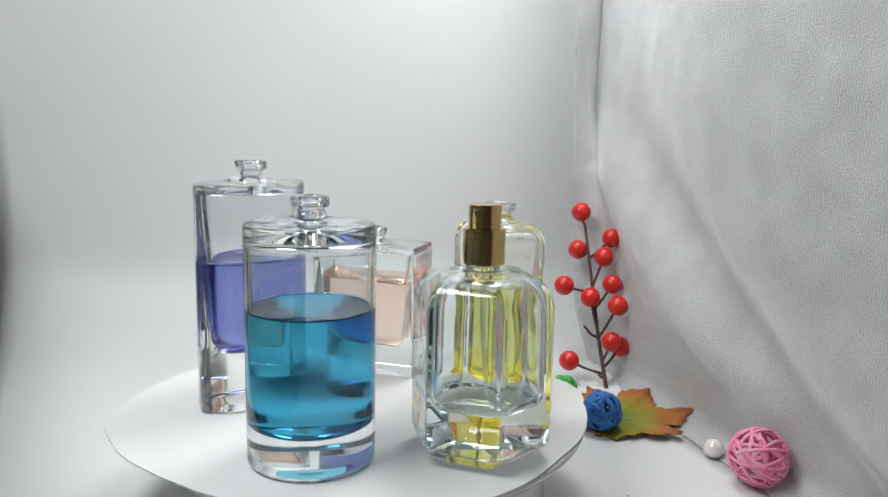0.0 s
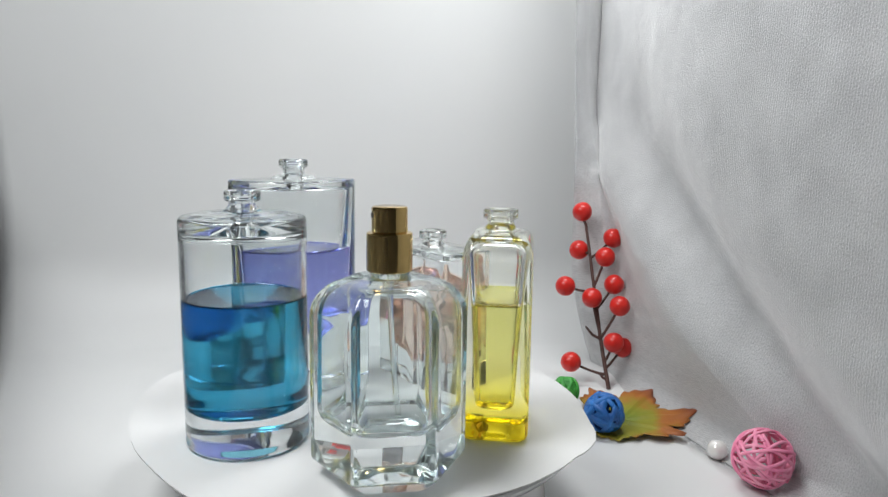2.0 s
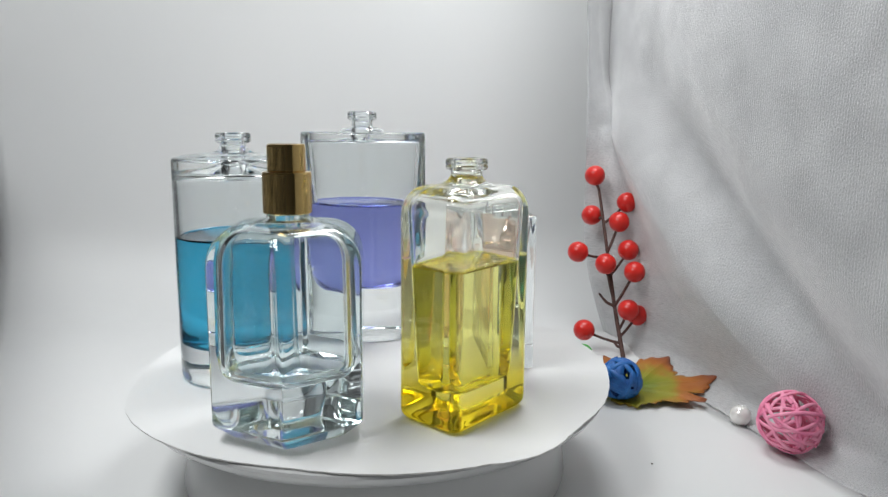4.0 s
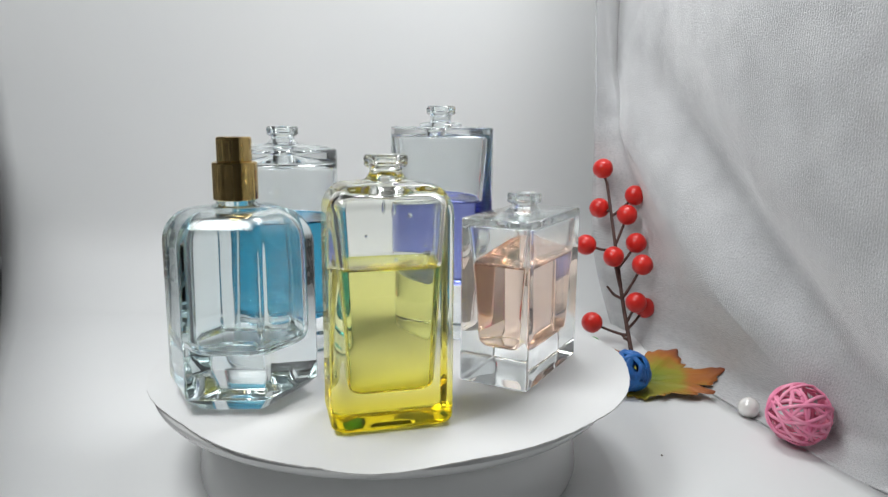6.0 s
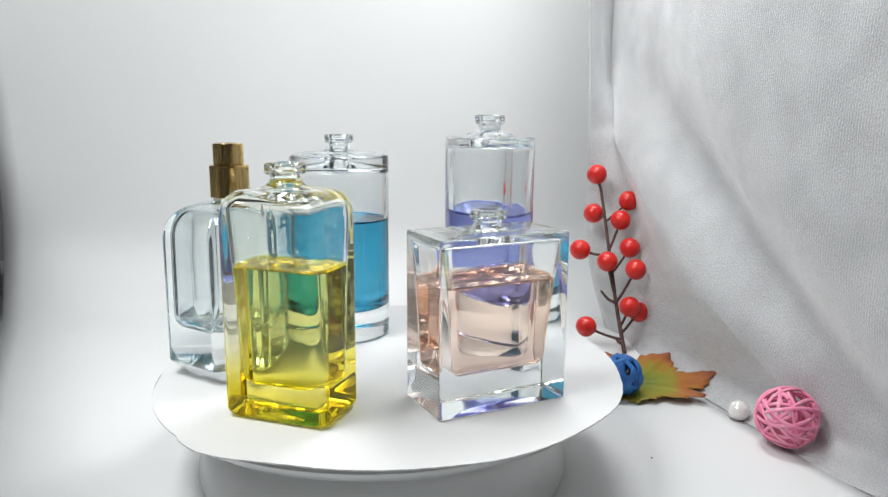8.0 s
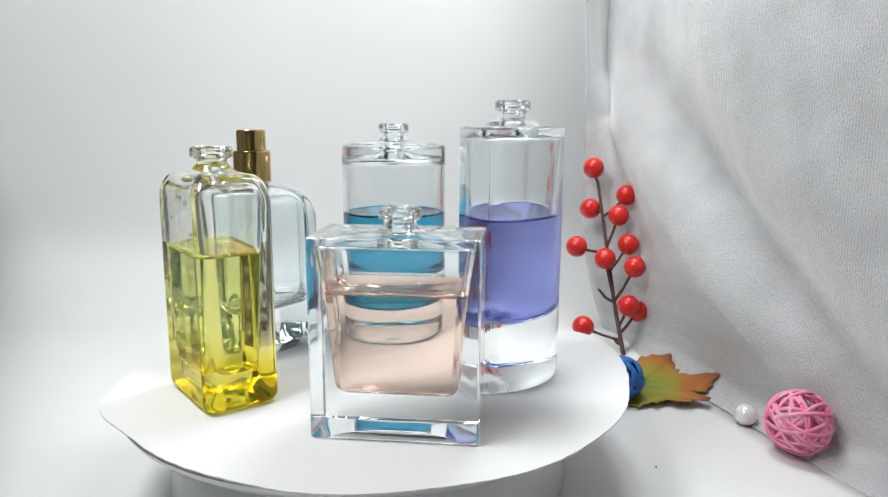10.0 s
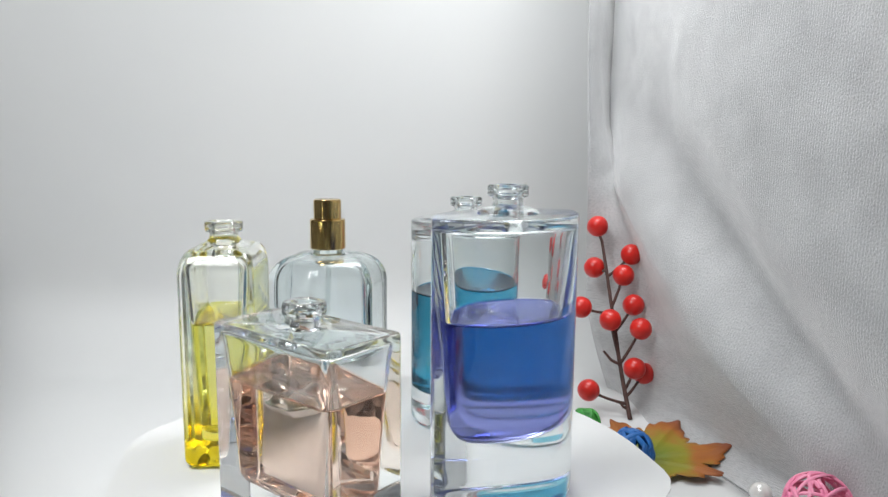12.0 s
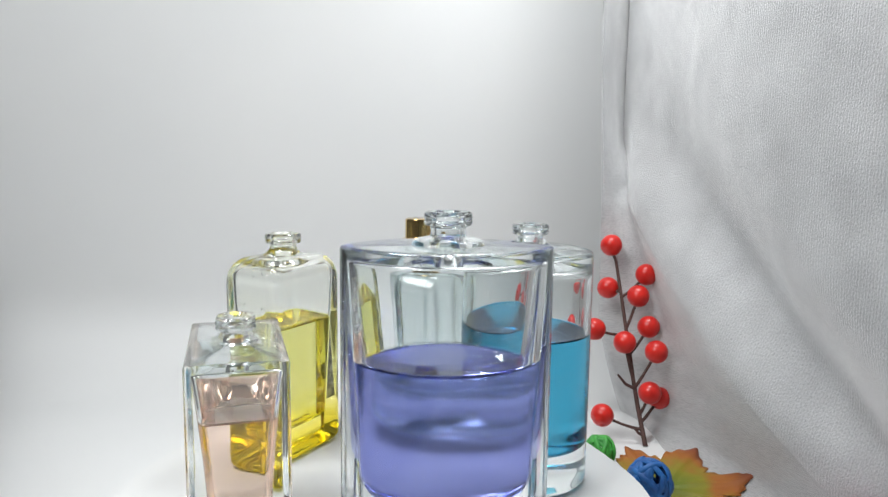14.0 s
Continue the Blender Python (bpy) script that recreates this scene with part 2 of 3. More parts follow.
def bottle_shell(outer, inner, height, z_shoulder, z_inner_top, neck, punt, level=None, floor_z=0.0, skirt=0.0):
    """The rings of a bottle: foot, wall, shoulder, neck with a crimp lip, bore, and the hollow down to the liquid or its floor.
    outer and inner are lists of (z, section) from low to high; punt: how far the foot is hollowed in the middle."""
    rings = []
    foot = outer[0][1]
    rings.append((floor_z + punt, [(x * 0.2, y * 0.2) for x, y in foot]))
    rings.append((floor_z + punt * 0.8, [(x * 0.62, y * 0.62) for x, y in foot]))
    rings.append((floor_z, [(x * 0.86, y * 0.86) for x, y in foot]))
    rings += outer
    base = outer[-1][1]
    if skirt:                                   # a low step round the neck's root
        rings += [(z_shoulder, ring_like(base, neck + skirt + 0.0008)), (z_shoulder + 0.0011, ring_like(base, neck + skirt)), (z_shoulder + 0.0017, ring_like(base, neck + skirt - 0.0012))]
    else:
        rings += [(z_shoulder - 0.0004, ring_like(base, neck + 0.0042)), (z_shoulder + 0.0005, ring_like(base, neck + 0.0018))]
    lip = height - 0.0042
    rings += [(z_shoulder + 0.0024, ring_like(base, neck + 0.0003)), ((z_shoulder + lip) / 2 + 0.0012, ring_like(base, neck)), (lip - 0.0004, ring_like(base, neck + 0.0003)),
              (lip + 0.0002, ring_like(base, neck + 0.0018)), (lip + 0.0012, ring_like(base, neck + 0.0022)), (lip + 0.0018, ring_like(base, neck + 0.0018)),
              (lip + 0.0023, ring_like(base, neck + 0.0022)), (height - 0.0006, ring_like(base, neck + 0.0020)), (height, ring_like(base, neck + 0.0013)),
              (height, ring_like(base, neck - 0.0008)), (height - 0.0008, ring_like(base, neck - 0.0015)), (z_shoulder + 0.001, ring_like(base, neck - 0.0015)),
              (z_inner_top + 0.0006, ring_like(base, neck - 0.0012))]
    rings.append((z_inner_top, ring_like(inner[-1][1], neck + 0.0012)))
    for z, sec in reversed(inner):
        if level is None or z > level + 0.0012:
            rings.append((z, sec))
    if level is not None:
        sec = section_at(inner, level)
        rings += [(level + 0.0008, sec), (level + 0.0002, shrink(sec, 0.0005)), (level, shrink(sec, 0.0014))]
    else:
        low_z, low = inner[0]
        rings += [(low_z, [(x * 0.6, y * 0.6) for x, y in low])]
    return loft(rings)


def shrink(sec, d):
    return [(x * (1 - d / math.hypot(x, y)), y * (1 - d / math.hypot(x, y))) for x, y in sec]


def section_at(rings, z):
    for (z0, a), (z1, b) in zip(rings, rings[1:]):
        if z0 <= z <= z1:
            f = (z - z0) / max(1e-9, z1 - z0)
            return [(p[0] + (q[0] - p[0]) * f, p[1] + (q[1] - p[1]) * f) for p, q in zip(a, b)]
    return rings[-1][1]


def liquid_mesh(name, inner, level, mat):
    rings = [(inner[0][0], [(x * 0.6, y * 0.6) for x, y in inner[0][1]])]
    rings += [(z, s) for z, s in inner if z < level - 0.0015]
    sec = section_at(inner, level)
    rings += [(level - 0.0006, section_at(inner, level - 0.0006)), (level + 0.0006, sec), (level, shrink(sec, 0.0005)), (level - 0.0002, shrink(sec, 0.0014))]
    return mesh_of(name, *loft(rings), mat)


# ---------------------------------------------------------------- the setting
def build_setting():
    # white sweep of paper: floor, curve and back in one bent sheet, with a thickness
    back, rad, nu = 0.310, 0.07, 40
    prof = [(-0.42 + 0.02 * k, TABLE + 0.002, 0) for k in range(round((back - rad + 0.42) / 0.02))]
    prof += [(back - rad + rad * math.sin(a), TABLE + 0.002 + rad - rad * math.cos(a), 1) for a in [math.pi / 2 * k / 20 for k in range(1, 21)]]
    prof += [(back, TABLE + 0.002 + rad + 0.03 * k, 2) for k in range(1, 18)]
    verts, faces = [], []
    for y, z, part in prof:
        left = sweep_edge(y, z)
        right = 0.184 + max(0.0, 0.048 - y) * 0.23 if y < 0.1 else 0.184 + 0.13 * smooth(y, 0.1, 0.30)
        for k in range(nu + 1):
            verts.append((left + (right - left) * k / nu, y, z))
    n = nu + 1
    faces = [(i * n + k, i * n + k + 1, (i + 1) * n + k + 1, (i + 1) * n + k) for i in range(len(prof) - 1) for k in range(nu)]
    ob = new("backdrop", mesh_of("backdrop", verts, faces, M_SHEET, 0))
    tagged(ob, "seamless white paper sweep behind and under the turntable", "backdrop", kind="structure")
    solid = ob.modifiers.new("thickness", "SOLIDIFY")
    solid.thickness, solid.offset = 0.0003, 0

    # table cloth under the sweep
    verts, faces, uvs, nx, ny = [], [], [], 60, 50
    for j in range(ny + 1):
        for i in range(nx + 1):
            x, y = -0.6 + 1.1 * i / nx, -0.6 + 1.1 * j / ny
            verts.append((x, y, TABLE + 0.0014 + 0.0003 * noise.noise((x * 20, y * 20, 0))))
            uvs.append((x, y))
    faces = [(j * (nx + 1) + i, j * (nx + 1) + i + 1, (j + 1) * (nx + 1) + i + 1, (j + 1) * (nx + 1) + i) for j in range(ny) for i in range(nx)]
    ob = new("ground", mesh_of("ground", verts, faces, M_SATIN, 0, uvs))
    tagged(ob, "silver-grey velvet cloth spread over the table", "table cloth", kind="structure")

    # sequin cloth beyond the sweep's other edge
    verts, faces = [], []
    for j in range(25):
        for i in range(41):
            y, z = -0.42 + 0.85 * i / 40, TABLE + 0.001 + 0.175 * j / 24
            verts.append((sweep_edge(y, 0) - 0.014 + 0.004 * math.sin(y * 60 + z * 9), y, z))
    faces = [(j * 41 + i, j * 41 + i + 1, (j + 1) * 41 + i + 1, (j + 1) * 41 + i) for j in range(24) for i in range(40)]
    ob = new("wall_left", mesh_of("wall_left", verts, faces, M_GLITTER, 0))
    tagged(ob, "dark grey sequined cloth hung at the side", "cloth wall", kind="structure")

    # plain room round the table
    def slab(name, x0, x1, y0, y1, z0, z1, label):
        bm = bmesh.new()
        bmesh.ops.create_cube(bm, size=1)
        for v in bm.verts:
            v.co = Vector(((x0 + x1) / 2 + v.co.x * (x1 - x0), (y0 + y1) / 2 + v.co.y * (y1 - y0), (z0 + z1) / 2 + v.co.z * (z1 - z0)))
        me = bpy.data.meshes.new(name)
        bm.to_mesh(me)
        bm.free()
        me.materials.append(M_ROOM)
        tagged(new(name, me), label, "room", kind="structure")

    slab("table", -0.62, 0.52, -0.62, 0.52, -0.10, TABLE - 0.002, "plain pale table top under the cloth")
    slab("table_stand", -0.5, 0.4, -0.5, 0.4, -0.8, -0.10, "plain pale table stand")
    slab("floor", -1.6, 1.6, -1.8, 1.2, -0.9, -0.8, "plain grey room floor")
    slab("ceiling", -1.6, 1.6, -1.8, 1.2, 1.5, 1.6, "plain grey room ceiling")
    slab("wall_north", -1.6, 1.6, 1.2, 1.3, -0.8, 1.5, "plain grey room wall")
    slab("wall_south", -1.6, 1.6, -1.9, -1.8, -0.8, 1.5, "plain grey room wall")
    slab("wall_west", -1.7, -1.6, -1.8, 1.2, -0.8, 1.5, "plain grey room wall")
    slab("wall_east", 1.6, 1.7, -1.8, 1.2, -0.8, 1.5, "plain grey room wall")


def sweep_edge(y, z):
    """The sweep's free edge: it slants across the floor and runs straight up the back."""
    return -0.199 - 0.44 * (y - 0.036) - 0.03 * smooth(y, -0.05, -0.2) + 0.003 * math.sin(25 * z)


CURTAIN_START, CURTAIN_WAY = Vector((0.1754, 0.2455)), Vector((0.1405, -0.9901))
CURTAIN_IN = Vector((-0.9901, -0.1405))


def crest_height(s):
    """Height of the small fold's crest at the length s along the cloth."""
    return 0.110 - 0.80 * (s - 0.034) + 0.60 * max(0.0, s - 0.034) ** 2


def fold_line(z):
    """Where the turned hem ends: an upright valley above, the slanting crest of the fold below."""
    if z > 0.109:
        return 0.002 + 0.032 * smooth(z, 0.155, 0.107)
    low, high = 0.034, 0.50
    for _ in range(30):
        mid = (low + high) / 2
        low, high = (mid, high) if crest_height(mid) > z else (low, mid)
    return low


def curtain_depth(s, z):
    """How far the cloth stands into the place: one slanting fold and a slack swell beyond it."""
    brim = 0.134 - 0.80 * (s - 0.092) + 0.35 * max(0.0, s - 0.092) ** 2       # height of the hollow under the large swell
    u, v = (z - crest_height(s)) * 0.78, (z - brim) * 0.78
    rise = smooth(s, 0.010, 0.055) * (1 - 0.55 * smooth(s, 0.14, 0.26))
    d = 0.0135 * rise * math.exp(-(u / 0.026) ** 2)
    swell = smooth(s, 0.06, 0.20)
    d += (0.005 + 0.013 * swell) * smooth(s, 0.03, 0.12) * smooth(v, -0.014, 0.050 - 0.006 * swell) * (1 - 0.5 * smooth(v, 0.06, 0.22))
    d -= (0.004 + 0.006 * swell) * smooth(s, 0.05, 0.14) * math.exp(-((v + 0.008) / 0.019) ** 2)
    d -= 0.004 * math.exp(-((s - 0.002) / 0.005) ** 2) * smooth(z, 0.09, 0.14)
    d -= 0.010 * smooth(z, 0.008, TABLE) * smooth(s, 0.14, 0.21)
    d += 0.0012 * noise.noise((s * 22, z * 16, 3.0)) + 0.0005 * noise.noise((s * 70, z * 50, 8.0))
    return d


def hem_edge(z):
    return Vector((0.1544 - 0.03 * z + 0.0165 * (max(0.0, 0.03 - z) / 0.077) ** 1.6, 0.205 + 0.0012 * math.sin(z * 41)))


def build_curtain():
    ns, nh, nz = 130, 26, 140
    verts, uvs = [], []
    for j in range(nz + 1):
        z = TABLE + 0.0016 + 0.50 * (j / nz) ** 1.45
        turn, edge = fold_line(z), hem_edge(z)
        toe = 0.018 * max(0.0, 1 - (z - TABLE - 0.0016) / 0.013) ** 3
        along = (edge - CURTAIN_START).dot(CURTAIN_WAY)
        out, low = (edge - CURTAIN_START).dot(CURTAIN_IN), smooth(z, 0.20, 0.03)
        crown = curtain_depth(turn, z)
        for i in range(nh):                                  # the turned hem: flat above, a deep hollow under the fold below
            f = i / nh
            flat, hollow = out + (crown - out) * f, out * (1 - f) ** 4 + crown * smooth(f, 0.25, 1.0)
            d = flat + (hollow - flat) * low + toe * smooth(f, 0.05, 0.4) + 0.0008 * noise.noise((f * 4, z * 20, 5.0)) * math.sin(math.pi * f)
            s = along + (turn - along) * f
            p = CURTAIN_START + CURTAIN_WAY * s + CURTAIN_IN * d
            verts.append((p.x, p.y, z))
            uvs.append((turn - 0.045 * (1 - f), z - toe))
        for i in range(ns + 1):
            s = turn + (0.62 - turn) * (i / ns) ** 1.35
            p = CURTAIN_START + CURTAIN_WAY * s + CURTAIN_IN * (curtain_depth(s, z) + toe)
            verts.append((p.x, p.y, z))
            uvs.append((s, z - toe))
    n = ns + nh + 1
    faces = [(j * n + i, j * n + i + 1, (j + 1) * n + i + 1, (j + 1) * n + i) for j in range(nz) for i in range(n - 1)]
    ob = new("curtain", mesh_of("curtain", verts, faces, M_SATIN, 0, uvs))
    solid = ob.modifiers.new("thickness", "SOLIDIFY")
    solid.thickness, solid.offset = 0.0008, -1
    tagged(ob, "hanging silver-grey ribbed velvet cloth with a turned hem and slanting fold", "curtain")


# ---------------------------------------------------------------- turntable
def build_turntable():
    root = thing("turntable", pose(0, 0, TABLE + 0.003), "round glossy white motor turntable under torn white card", "turntable")
    h = -TABLE - 0.003
    child("base", mesh_of("base", *lathe([(0.0, 0.0), (0.081, 0.0), (0.0835, 0.001), (0.0845, 0.004), (0.0820, h - 0.017), (0.0812, h - 0.0145), (0.079, h - 0.0135), (0.0, h - 0.0135)], 96), M_PLASTIC), root)
    top = mesh_of("platter", *lathe([(0.0, -0.0115), (0.062, -0.0115), (0.083, -0.0108), (0.0895, -0.0098), (0.0895, -0.0007), (0.0, -0.0007)], 128), M_PLASTIC)
    platter = child("platter", top, root, "round platter with a rolled glossy rim")
    platter.matrix_basis = pose(0, 0, h)
    ring = [(0.0896, -0.0098), (0.0935, -0.0086), (0.0985, -0.0060), (0.1004, -0.0036), (0.1010, -0.0022), (0.1006, -0.0012), (0.0990, -0.0007), (0.0896, -0.0007), (0.0896, -0.0098)]
    child("rim", mesh_of("rim", *loft([(z, disc_section(r, 128)) for r, z in ring], False, False), M_RIM), platter, "smooth shiny grey rim")
    return platter, h


def build_card():
    """A disc of white card cut by hand, not quite round and not quite centred."""
    n, random_cut = 220, random.Random(5)
    jag = [random_cut.uniform(-1, 1) for _ in range(n)]
    verts = []
    for z, rim in ((-0.0005, 0.0), (0.0, 0.0)):
        for k in range(n):
            a = 360.0 * k / n
            wave = [(-4.82, 0.78), (1.40, -0.65), (-0.40, -0.45), (1.89, 1.08), (0.56, -0.25)]
            r = 0.1052 + 0.001 * sum(c * math.cos(radians(m * a)) + d * math.sin(radians(m * a)) for m, (c, d) in enumerate(wave, 1))
            r += 0.0026 * math.exp(-((a - 9) / 9) ** 2) + 0.0055 * math.exp(-((a - 187) / 10) ** 2) + 0.002 * math.exp(-((a - 62) / 16) ** 2) + 0.0018 * math.exp(-((a - 40) / 18) ** 2)
            r += 0.0004 * math.sin(radians(11 * a)) + 0.00016 * jag[k]
            lift = 0.0008 * smooth(r, 0.099, 0.113) * math.sin(radians(5 * a))
            verts.append((r * math.cos(radians(a)), r * math.sin(radians(a)), z + lift))
    inner = len(verts)
    for z in (-0.0005, 0.0):
        for k in range(n):
            a = 2 * math.pi * k / n
            verts.append((0.088 * math.cos(a), 0.088 * math.sin(a), z))
    faces = []
    for k in range(n):
        q = (k + 1) % n
        faces += [(k, q, n + q, n + k), (n + k, n + q, inner + n + q, inner + n + k), (k, inner + k, inner + q, q)]
    faces += [tuple(range(inner + n, inner + 2 * n)), tuple(reversed(range(inner, inner + n)))]
    me = mesh_of("card_disc", verts, faces, M_PAPER, 35)
    me.materials.append(M_CUT)
    for k in range(n):
        me.polygons[3 * k].material_index = 1
    return tagged(new("card_disc", me), "hand-cut white card disc lying on the turntable", "card")


# ---------------------------------------------------------------- bottles
def wall_rings(section, z0, z1, r_low, r_high, steps=5, mid=4):
    """An upright wall with rounded foot and head; section(inset) gives its outline."""
    rows = [(z, section(i)) for z, i in fillet(z0, z1, r_low, steps)]
    a, b = z0 + r_low, z1 - r_high
    rows += [(a + (b - a) * f, section(0)) for f in (0.02, 0.1, 0.3, 0.5, 0.7, 0.9, 0.98)]
    rows += [(z, section(i)) for z, i in fillet(z0, z1, r_high, steps, False)]
    return rows


def hollow_rings(section, z0, z1, r_low, r_high, steps=6):
    """A hollow whose outline may taper: section(inset, height fraction)."""
    f = lambda z: min(1.0, max(0.0, (z - z0) / (z1 - z0)))
    rows = [(z, section(i, f(z))) for z, i in fillet(z0, z1, r_low, steps)]
    a, b = z0 + r_low, z1 - r_high
    rows += [(a + (b - a) * k, section(0, f(a + (b - a) * k))) for k in (0.02, 0.1, 0.25, 0.4, 0.55, 0.7, 0.8, 0.9, 0.98)]
    rows += [(z, section(i, f(z))) for z, i in fillet(z0, z1, r_high, steps, False)]
    return rows


def build_blue():
    root = thing("perfume_bottle", pose(0, 0, 0), "cylindrical clear glass bottle over half full of blue liquid", "bottle", "bottles on the turntable")
    outer = wall_rings(lambda i: disc_section(0.0253 - i), 0.0, 0.0942, 0.0022, 0.0018)
    outer += [(0.0943, disc_section(0.0222)), (0.0950, disc_section(0.0208)), (0.0956, disc_section(0.016))]
    inner = hollow_rings(lambda i, f: disc_section(0.0229 + 0.0006 * f - i), 0.0148, 0.0885, 0.0050, 0.0040)
    child("glass_body", mesh_of("glass_body", *bottle_shell(outer, inner, 0.1044, 0.0962, 0.0902, 0.0052, 0.0012, 0.0608), M_GLASS), root)
    child("liquid", liquid_mesh("liquid", inner, 0.0608, M_BLUE), root, "clear blue liquid")
    return root, pose(-0.0236, -0.0554, 0.0002, 0, 0, 0)


def build_purple():
    root = thing("perfume_bottle", pose(0, 0, 0), "tall almond-section glass bottle with a heavy base and violet liquid", "bottle", "bottles on the turntable")
    outer = wall_rings(lambda i: almond_section(0.0325 - i, 0.0210 - i, end=0.0007), 0.0, 0.1042, 0.0010, 0.0012)
    inner = hollow_rings(lambda i, f: almond_section(0.0222 + 0.0056 * f - i, 0.0146 + 0.0036 * f - i, end=0.0010), 0.0255, 0.1002, 0.0080, 0.0015)
    child("glass_body", mesh_of("glass_body", *bottle_shell(outer, inner, 0.1145, 0.1046, 0.1010, 0.0052, 0.0012, 0.0680, skirt=0.0052), M_GLASS), root)
    child("liquid", liquid_mesh("liquid", inner, 0.0680, M_PURPLE), root, "clear violet liquid")
    return root, pose(-0.0572, 0.0159, 0.0002, 0, 0, 54)


def droplet_mesh(r, long):
    """A drop clinging to the inside of the glass, drawn out downwards."""
    bm = bmesh.new()
    bmesh.ops.create_icosphere(bm, subdivisions=3, radius=r)
    for v in bm.verts:
        v.co = Vector((v.co.x * (1 + 0.25 * (v.co.z < 0)), v.co.y * 0.7, v.co.z * long))
    me = bpy.data.meshes.new("droplet")
    bm.to_mesh(me)
    bm.free()
    me.materials.append(M_GLASS)
    for p in me.polygons:
        p.use_smooth = True
    return me


def build_yellow():
    root = thing("perfume_bottle", pose(0, 0, 0), "rounded square-shouldered glass bottle half full of yellow liquid", "bottle", "bottles on the turntable")
    hx, hy = 0.0220, 0.0145
    outer = [(z, box_section(hx - i, hy - i, 0.0042)) for z, i in fillet(0, 1, 0.0038)]
    outer += [(0.0038 + 0.071 * f, box_section(hx, hy, 0.0042)) for f in (0.02, 0.1, 0.3, 0.5, 0.7, 0.9, 0.98)]
    for k in range(7):                       # the shoulders round off more along the wide side
        a = math.pi / 2 * k / 6
        outer.append((0.0765 + 0.0105 * math.sin(a), box_section(hx - 0.0085 * (1 - math.cos(a)), hy - 0.0045 * (1 - math.cos(a)), 0.0042)))
    inner = hollow_rings(lambda i, f: box_section(0.0152 + 0.0042 * f - i, 0.0082 + 0.0034 * f - i, 0.0034 if i < 0.003 else 0.0015), 0.0125, 0.0835, 0.0040, 0.0050)
    child("glass_body", mesh_of("glass_body", *bottle_shell(outer, inner, 0.0967, 0.0878, 0.0845, 0.0056, 0.0016, 0.0578), M_GLASS_REFLECTED_YELLOW), root)
    child("liquid", liquid_mesh("liquid", inner, 0.0578, M_YELLOW), root, "clear yellow liquid")
    for k, (x, z, r, long) in enumerate([(-0.003, 0.0795, 0.0006, 3.6), (0.0005, 0.0788, 0.0007, 3.2), (0.0062, 0.0765, 0.0008, 1.0), (0.0012, 0.0615, 0.0006, 1.0), (-0.009, 0.0700, 0.0005, 1.2), (0.0115, 0.0660, 0.0005, 1.0)]):
        drop = child("droplet", droplet_mesh(r, long), root)
        drop.matrix_basis = pose(x, -0.0106, z)
    return root, pose(0.0613, 0.0101, 0.0002, 0, 0, 111)


def build_pink():
    root = thing("perfume_bottle", pose(0, 0, 0), "low rectangular block of clear glass holding pale peach liquid", "bottle", "bottles on the turntable")
    hx, hy = 0.0288, 0.0154
    outer = wall_rings(lambda i: box_section(hx - i, hy - i, 0.0011), 0.0, 0.0695, 0.0010, 0.0010, 4)
    inner = hollow_rings(lambda i, f: box_section(0.0212 + 0.0056 * f ** 1.5 - i, 0.0094 + 0.0042 * f ** 1.5 - i, 0.0026 if i < 0.002 else 0.0010), 0.0145, 0.0665, 0.0045, 0.0015)
    child("glass_body", mesh_of("glass_body", *bottle_shell(outer, inner, 0.0778, 0.0700, 0.0672, 0.0052, 0.0012, 0.0498), M_GLASS), root)
    child("liquid", liquid_mesh("liquid", inner, 0.0498, M_PEACH), root, "clear pale peach liquid")
    return root, pose(0.0007, 0.0587, 0.0002, 0, 0, 156.9)


